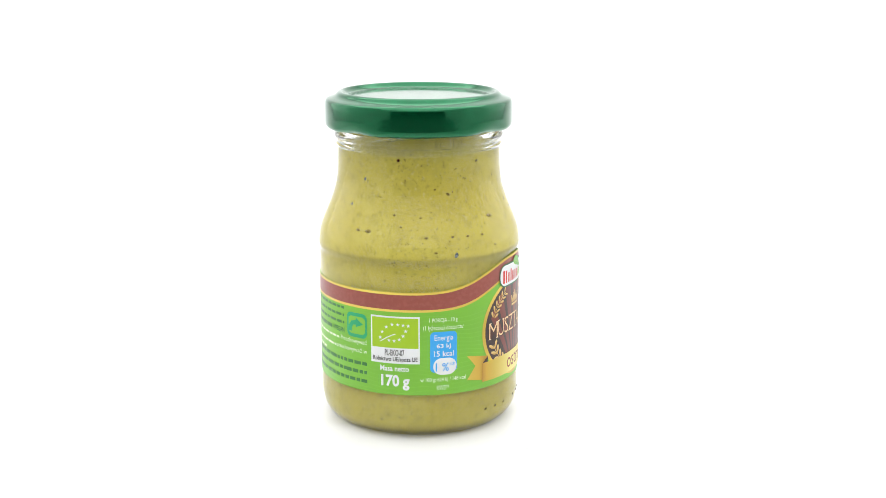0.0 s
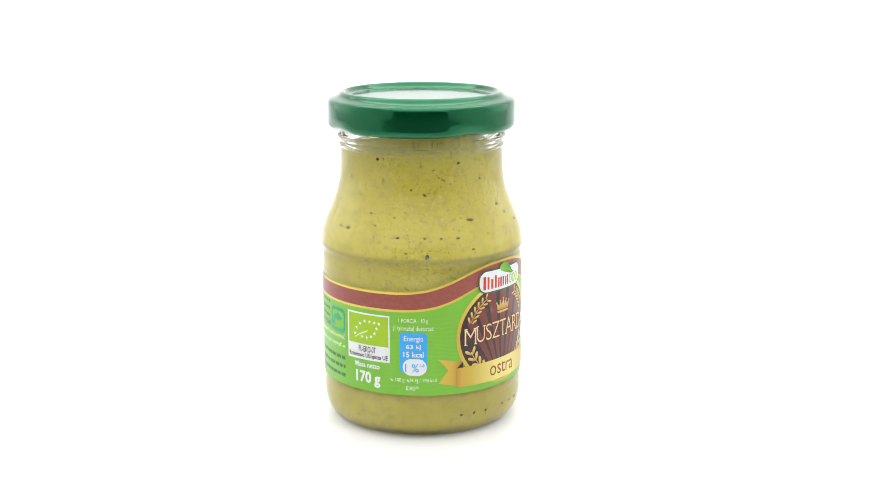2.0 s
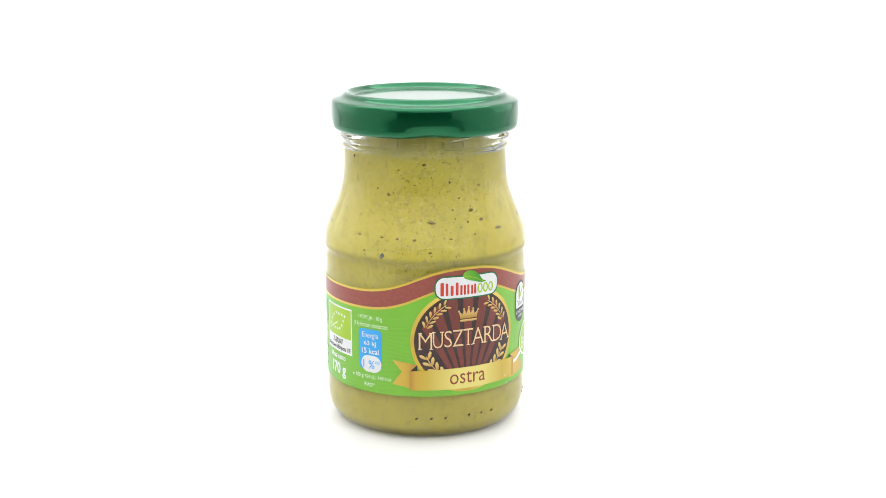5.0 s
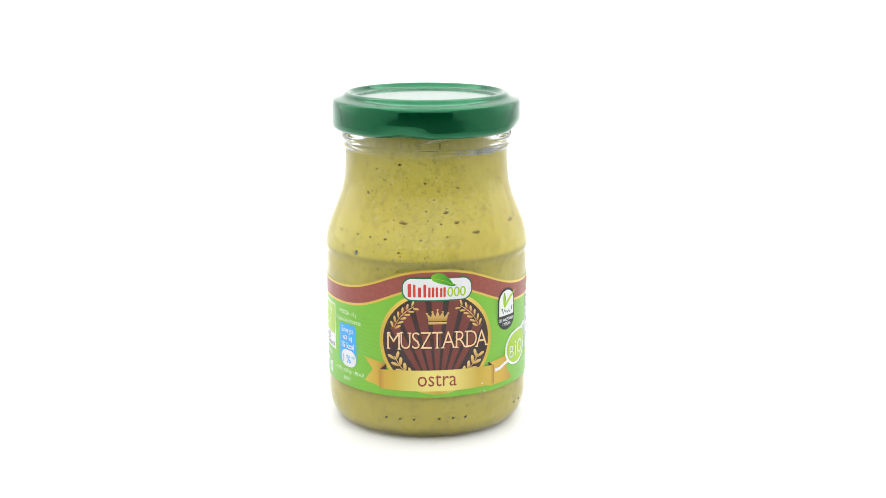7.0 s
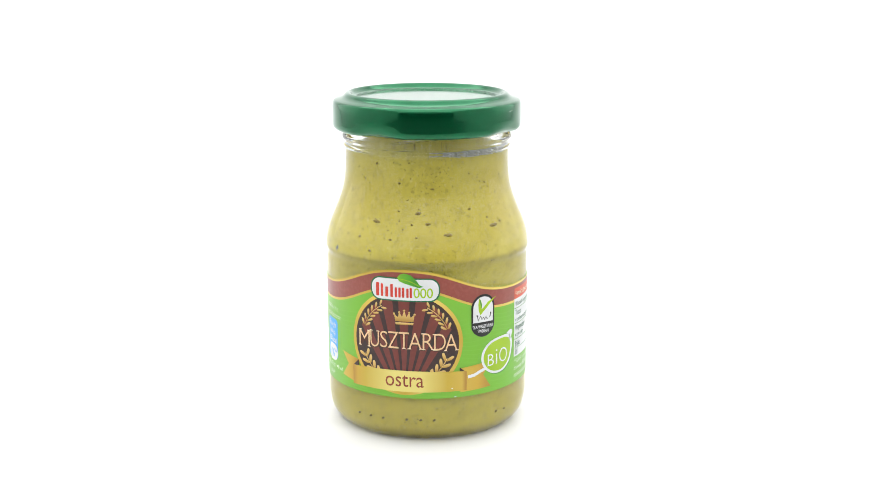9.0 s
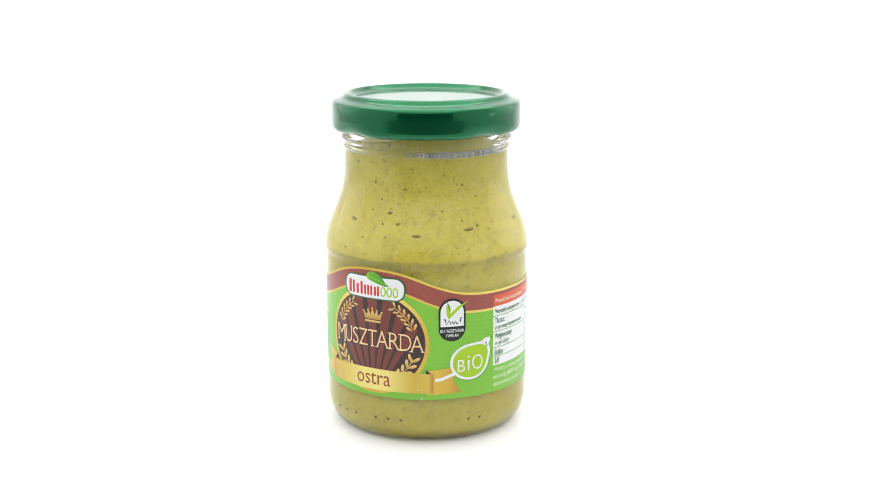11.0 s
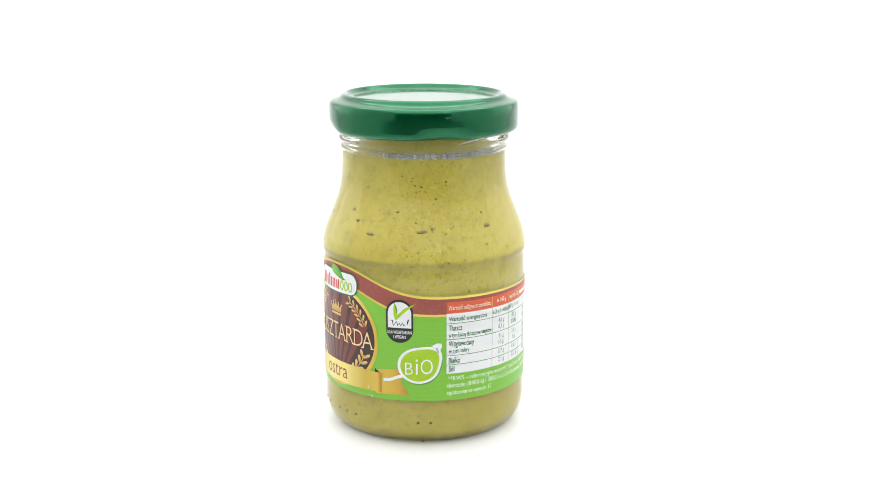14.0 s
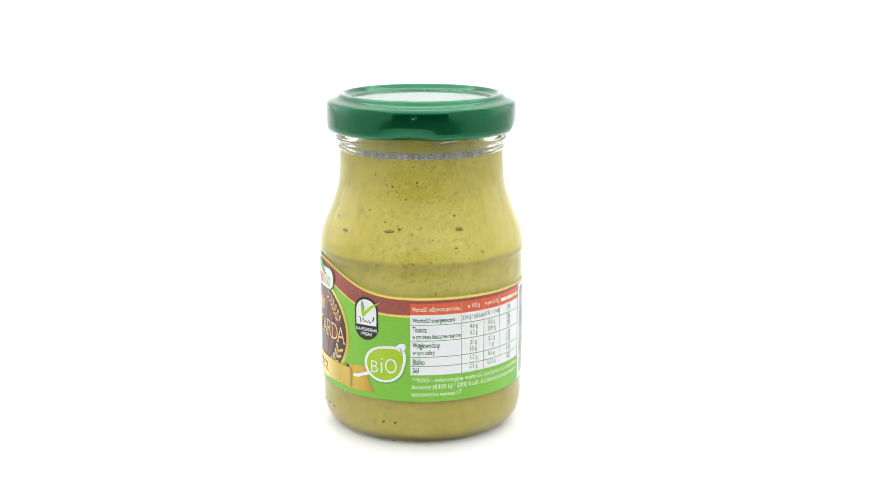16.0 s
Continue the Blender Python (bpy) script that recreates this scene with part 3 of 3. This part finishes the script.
# crown
crown = [(-3.4, 38.2), (-3.9, 41.0), (-2.4, 39.6), (-1.9, 41.6), (-0.8, 39.8), (0, 42.2), (0.8, 39.8), (1.9, 41.6), (2.4, 39.6), (3.9, 41.0), (3.4, 38.2)]
ink("crown", [[(70 * MM + x, z) for x, z in [(0.8 * p, 37.6 + 0.85 * (q - 37.4)) for p, q in crown]]], LEAFGOLD, 7, "small gold crown")
ink("crown_band", [[(70 * MM - 2.6, 37.3), (70 * MM + 2.6, 37.3), (70 * MM + 2.75, 37.95), (70 * MM - 2.75, 37.95)]], LEAFGOLD, 7)
for x in (-3.1, -1.5, 0, 1.5, 3.1):
    ink("crown_bead", [oval(70 + x / MM, 40.7 + (0.9 if x == 0 else 0.3 if abs(x) < 2 else -0.2), 0.33, 0.33, 10)], LEAFGOLD, 8)

# the title letter by letter: first and last angle, then where its strokes end in small serifs
TITLE = (("M", 42.4, 49.6, ((0.10, 0), (0.93, 0), (0.12, 1), (0.90, 1))), ("U", 50.0, 55.4, ((0.10, 1), (0.90, 1))), ("S", 56.2, 60.4, ()), ("Z", 60.8, 66.8, ()),
         ("T", 66.9, 72.6, ((0.5, 0),)), ("A", 72.3, 79.3, ((0.05, 0), (0.95, 0))), ("R", 79.9, 85.6, ((0.10, 0), (0.97, 0), (0.04, 1))), ("D", 86.0, 92.3, ((0.06, 0), (0.02, 1))), ("A", 91.8, 98.8, ((0.05, 0), (0.95, 0))))
for letter, a0, a1, ends in TITLE:
    mid = (a0 + a1) / 2
    low = 29.2 + 0.8 * (1 - ((mid - 70.4) / 28.2) ** 2)
    writing("letter_shadow", letter, a0 - 0.05, a1 + 0.6, low - 0.35, low + 4.9, SHADE, 8, bold=0.008)
    writing("letter", letter, a0, a1, low, low + 5.05, CREAM, 9, bold=-0.010, label_words="cream capital letter with small serifs")
    for u, v in ends:
        x, z = (a0 + (a1 - a0) * u) * MM, low + 5.05 * v
        ink("serif", [[(x - 0.62, z - 0.02 if v == 0 else z - 0.26), (x + 0.62, z - 0.02 if v == 0 else z - 0.26), (x + 0.42, z + 0.26 if v == 0 else z + 0.02), (x - 0.42, z + 0.26 if v == 0 else z + 0.02)]], CREAM, 9.4)

# ribbon
RIBBON_LOW = 16.75
ink("ribbon_tail", [[(27.6 * MM, 18.3), (41.5 * MM, 17.0), (41.5 * MM, 24.6), (27.6 * MM, 25.8), (33.0 * MM, 22.3)]], TAIL, 4)
ink("ribbon_tail", [[(119.5 * MM, 16.6), (100.5 * MM, 16.2), (100.5 * MM, 23.6), (119.5 * MM, 24.6), (114.5 * MM, 20.6)]], TAIL, 4)
ink("ribbon_fold", [[(37.6 * MM, 22.6), (41.6 * MM, 22.6), (41.6 * MM, 24.6)]], DARK, 9)
ink("ribbon_fold", [[(104.0 * MM, 22.2), (100.0 * MM, 22.2), (100.0 * MM, 24.0)]], DARK, 9)
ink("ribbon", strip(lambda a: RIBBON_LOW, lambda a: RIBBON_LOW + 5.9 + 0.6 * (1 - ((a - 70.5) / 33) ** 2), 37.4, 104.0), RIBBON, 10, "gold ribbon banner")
writing("caption", "ostra", 59.2, 80.4, 18.2, 21.9, LETTER, 11, 0.1, 0.0)

# maker's badge: plain coloured shapes
ink("badge", [rounded(50.8, 89.2, 44.3, 51.4, 3.0, 10)], DKGREEN, 9, "white pill badge with red and green shapes")
ink("badge_field", [rounded(51.5, 88.5, 44.7, 51.0, 2.7, 10)], WHITE, 10)
for a, wide, top in ((55.0, 1.5, 49.5), (57.6, 1.1, 49.3), (60.4, 1.3, 48.5), (63.2, 1.2, 49.4), (65.6, 1.0, 48.5), (67.6, 1.0, 48.5), (69.6, 1.0, 48.5), (71.9, 1.0, 48.3), (73.7, 1.0, 48.5)):
    ink("badge_block", [rounded(a - wide * 0.62, a + wide * 0.62, 45.5, top, 0.22, 3)], RED, 11)
for a in (76.8, 80.3, 83.8):
    ink("badge_ring", ring(a, 47.0, 0.92, 1.5, 0.45, 24), LIME, 11)
ink("badge_leaf", [[(66.3 * MM, 51.4), (67.5 * MM, 52.3), (70.2 * MM, 52.8), (73.6 * MM, 52.3), (76.6 * MM, 50.8), (78.4 * MM, 49.4), (80.6 * MM, 48.9), (77.6 * MM, 48.6), (73.8 * MM, 49.2), (70.0 * MM, 49.8), (67.4 * MM, 50.4)]], LEAFGREEN, 12, "small green leaf")
ink("leaf_rib", stroke([(67.0 * MM, 51.1), (70.2 * MM, 50.9), (74.0 * MM, 50.3), (78.4 * MM, 49.0)], 0.16), LIME, 13)

# vegetarian mark
VA = 114.3
mark = [(VA * MM + 4.1 * math.cos(radians(b)), (36.4 if b > 180 else 41.4) + 4.0 * math.sin(radians(b))) for b in range(0, 361, 12)]
ink("mark_field", [mark], BLACK, 4, "black rounded mark with white arch and green tick")
arch = [(VA * MM - 3.5, 36.9), (VA * MM + 3.5, 36.9)] + [(VA * MM + 3.5 * math.cos(radians(b)), 41.2 + 3.5 * math.sin(radians(b))) for b in range(0, 181, 12)]
ink("mark_arch", [arch], WHITE, 5)
ink("tick", [[(VA * MM + x, z) for x, z in ((-1.5, 44.4), (-0.9, 43.6), (-0.5, 42.2), (-0.6, 40.9), (-0.1, 41.3), (1.6, 42.9), (4.9, 44.3), (2.2, 42.2), (0.4, 40.5), (-1.1, 39.1), (-1.7, 40.6), (-1.8, 42.6))]], LIME, 6, "lime leaf-shaped tick")
ink("tick_shade", [[(VA * MM + x, z) for x, z in ((-1.5, 44.3), (-0.95, 43.5), (-0.6, 42.2), (-0.75, 41.0), (-1.15, 42.6))]], OLIVE, 7)
ink("mark_scrawl", stroke([(VA * MM + x, z) for x, z in ((-2.6, 39.0), (-2.1, 39.2), (-1.8, 37.5), (-0.9, 38.9), (-0.5, 37.7), (0.0, 38.4), (0.4, 37.6), (0.9, 38.5), (1.3, 37.7), (1.7, 38.0))], 0.36) + stroke([(VA * MM + 2.3, 38.1), (VA * MM + 2.7, 39.6)], 0.36), BLACK, 6)
writing("caption", "DLA WEGETARIAN", VA - 6.6, VA + 6.6, 35.1, 36.1, WHITE, 5, bold=0.014)
writing("caption", "I WEGAN", VA - 3.4, VA + 3.4, 33.7, 34.7, WHITE, 5, bold=0.014)

# organic leaf with three letters
leaf = []
for k in range(48):
    b = 2 * math.pi * k / 48
    rad = 5.6 * (1 + 0.30 * max(0, math.cos(b - radians(42))) ** 7)
    leaf.append((124.6 * MM + rad * 1.12 * math.cos(b), 25.6 + rad * 0.98 * math.sin(b)))


def grown(poly, cx, cy, k):
    return [(cx + (x - cx) * k, cy + (y - cy) * k) for x, y in poly]


ink("leaf_shadow", [[(x + 0.25, y - 0.35) for x, y in leaf]], OLIVE, 4)
ink("leaf_outline", [leaf], WHITE, 5, "lime leaf emblem outlined in white")
ink("leaf_field", [grown(leaf, 125.0 * MM, 25.5, 0.87)], LIME, 6)
ink("leaf_stalk", stroke([(105.0 * MM, 20.7), (108.5 * MM, 20.9), (112.5 * MM, 21.8), (117.0 * MM, 22.6)], 0.95), WHITE, 5)
ink("leaf_curl", [[(131.6 * MM, 31.6), (133.6 * MM, 31.0), (135.0 * MM, 28.6), (137.2 * MM, 31.4), (136.8 * MM, 32.3), (134.4 * MM, 32.4)]], WHITE, 7)
ink("curl_shade", [[(133.6 * MM, 31.0), (135.0 * MM, 28.6), (135.6 * MM, 29.8), (134.6 * MM, 31.2)]], SILVER, 7.5)
writing("caption", "B", 117.3, 121.6, 22.9, 26.5, WHITE, 8, 0, -0.01)
writing("caption", "i", 123.0, 124.2, 23.0, 27.6, WHITE, 8, 0, -0.01)
writing("caption", "O", 125.6, 132.2, 23.1, 27.6, WHITE, 8, 0, -0.01)

# nutrition table
ink("table_field", [box(139.6, 213.4, 22.9, 41.1)], WHITE, 3, "white nutrition table with orange heading")
ink("table_heading", [box(139.6, 213.4, 41.1, 44.5)], ORANGE, 3)
for z in (38.1, 33.3, 28.4, 25.6):
    ink("table_line", [box(139.6, 213.4, z - 0.09, z + 0.09)], OLIVE, 4)
for a in (167.6, 181.4, 193.2):
    ink("table_line", [box(a - 0.12, a + 0.12, 22.9, 41.1)], OLIVE, 4)
    ink("table_line", [box(a - 0.12, a + 0.12, 41.1, 44.5)], GOLD, 4)
writing("caption", "Wartość odżywcza produktu", 140.6, 166.6, 41.7, 43.6, PALE, 5)
writing("caption", "w 100 g", 171.0, 178.6, 42.0, 43.7, PALE, 5)
writing("caption", "w porcji (10g)", 182.2, 192.6, 42.0, 43.7, PALE, 5)
bars(194.4, 212.0, 42.2, 1.0, PALE, 5)
for words, a1, z0, z1, heavy in (("Wartość energetyczna", 163.8, 38.4, 40.3, 0.012), ("Tłuszcz", 148.4, 35.9, 37.6, 0.012), ("w tym kwasy tłuszczowe nasycone", 167.0, 33.5, 35.3, 0.008),
                                 ("Węglowodany", 155.4, 30.6, 32.8, 0.012), ("w tym cukry", 152.6, 28.7, 30.5, 0.008), ("Białko", 147.2, 26.0, 27.8, 0.012), ("Sól", 144.0, 23.5, 25.2, 0.012)):
    writing("caption", words, 140.8, a1, z0, z1, DKGREEN, 5, bold=heavy)
for words, a0, a1, z in (("624 kJ / 148 kcal", 168.2, 181.0, 38.6), ("4,6 g", 172.4, 177.2, 35.8), ("0,3 g", 172.4, 177.2, 33.8), ("21 g", 172.6, 176.8, 30.9), ("10 g", 172.6, 176.8, 28.9), ("5,7 g", 172.4, 177.2, 26.2), ("2,1 g", 172.4, 177.2, 23.6),
                         ("63 kJ / 15 kcal", 182.0, 192.8, 38.9), ("0,5 g", 184.6, 189.6, 36.0), ("0,03 g", 184.2, 190.2, 34.0), ("2,1 g", 184.6, 189.6, 31.0), ("1 g", 185.6, 188.6, 29.1), ("0,6 g", 184.6, 189.6, 26.3), ("0,21 g", 184.2, 190.2, 23.7),
                         ("1%", 200.0, 204.0, 38.9), ("1%", 200.0, 204.0, 36.0), ("0%", 200.0, 204.0, 34.0), ("1%", 200.0, 204.0, 31.0), ("1%", 200.0, 204.0, 29.1), ("1%", 200.0, 204.0, 26.3), ("4%", 200.0, 204.0, 23.7)):
    writing("caption", words, a0, a1, z, z + 1.7, SMALL_PRINT, 5)
writing("caption", "**RWS - referencyjna wartość spożycia dla przeciętnej", 140.4, 213.0, 20.2, 22.2, PALE, 2)
writing("caption", "dorosłej (8400 kJ / 2000 kcal). Liczba porcji zawartych w", 140.0, 213.4, 18.1, 20.0, PALE, 2)
writing("caption", "opakowaniu wynosi 17", 140.0, 167.6, 15.9, 17.8, PALE, 2)
# white end panel with stacked code bars
ink("code_panel", [box(214.4, 240.6, 15.0, 45.2)], WHITE, 3, "white end panel with stacked dark code bars")
z = 17.0
while z < 43.5:
    tall = rows.choice((0.25, 0.4, 0.6))
    ink("code_bar", [box(217.0, 238.0, z, z + tall)], BLACK, 4)
    z += tall + rows.choice((0.3, 0.45, 0.7))

# small wear: nicks at the label's lower edge; then three white specks on the lid
ink("label_nick", [oval(97.7, 15.0, 0.34, 0.22, 9)], WHITE, 3)
ink("label_nick", [oval(95.8, 17.7, 0.26, 0.20, 9)], WHITE, 12)
for a, z, s in ((141.3, 97.5, 0.34), (142.9, 97.9, 0.28), (140.2, 97.7, 0.20)):
    ob = part("white_speck", pebble(s, s * 0.7, 0.08, a), WHITE, lid)
    ob.matrix_basis = pose(0.02866 * math.sin(radians(a)), -0.02866 * math.cos(radians(a)), z / 1000, 0, 0, a)

# ---- crumbs on the turntable ----


def crumb(x, y, size, seed, words, mat):
    bm = pebble(size, size * 0.5, size * 0.8, seed)
    for v in bm.verts:
        v.co.z += size * 0.0002
    ob = part("crumb", bm, mat)
    tagged(ob, words, "crumb", "crumbs on the turntable")
    return ob, Matrix.Translation((x / 1000, y / 1000, 0.0))


CRUMBS = [crumb(32.6, -34.0, 0.5, 1, "tiny grey crumb on the white turntable", PALE_CRUMB), crumb(21.3, 18.3, 0.8, 2, "tiny dark crumb beside the jar's foot", CRUMB)]


def motions():
    times = [float(k) for k in range(17)]
    turns = [(t, pose(0, 0, 0, 0, 0, turn_at(t))) for t in times]
    walk(turntable, turns)
    walk(jar, [(t, m @ Matrix.Translation((0.000434, 0.00291, 0.0))) for t, m in turns])
    for ob, at in CRUMBS:
        walk(ob, [(t, m @ at) for t, m in turns])


motions()
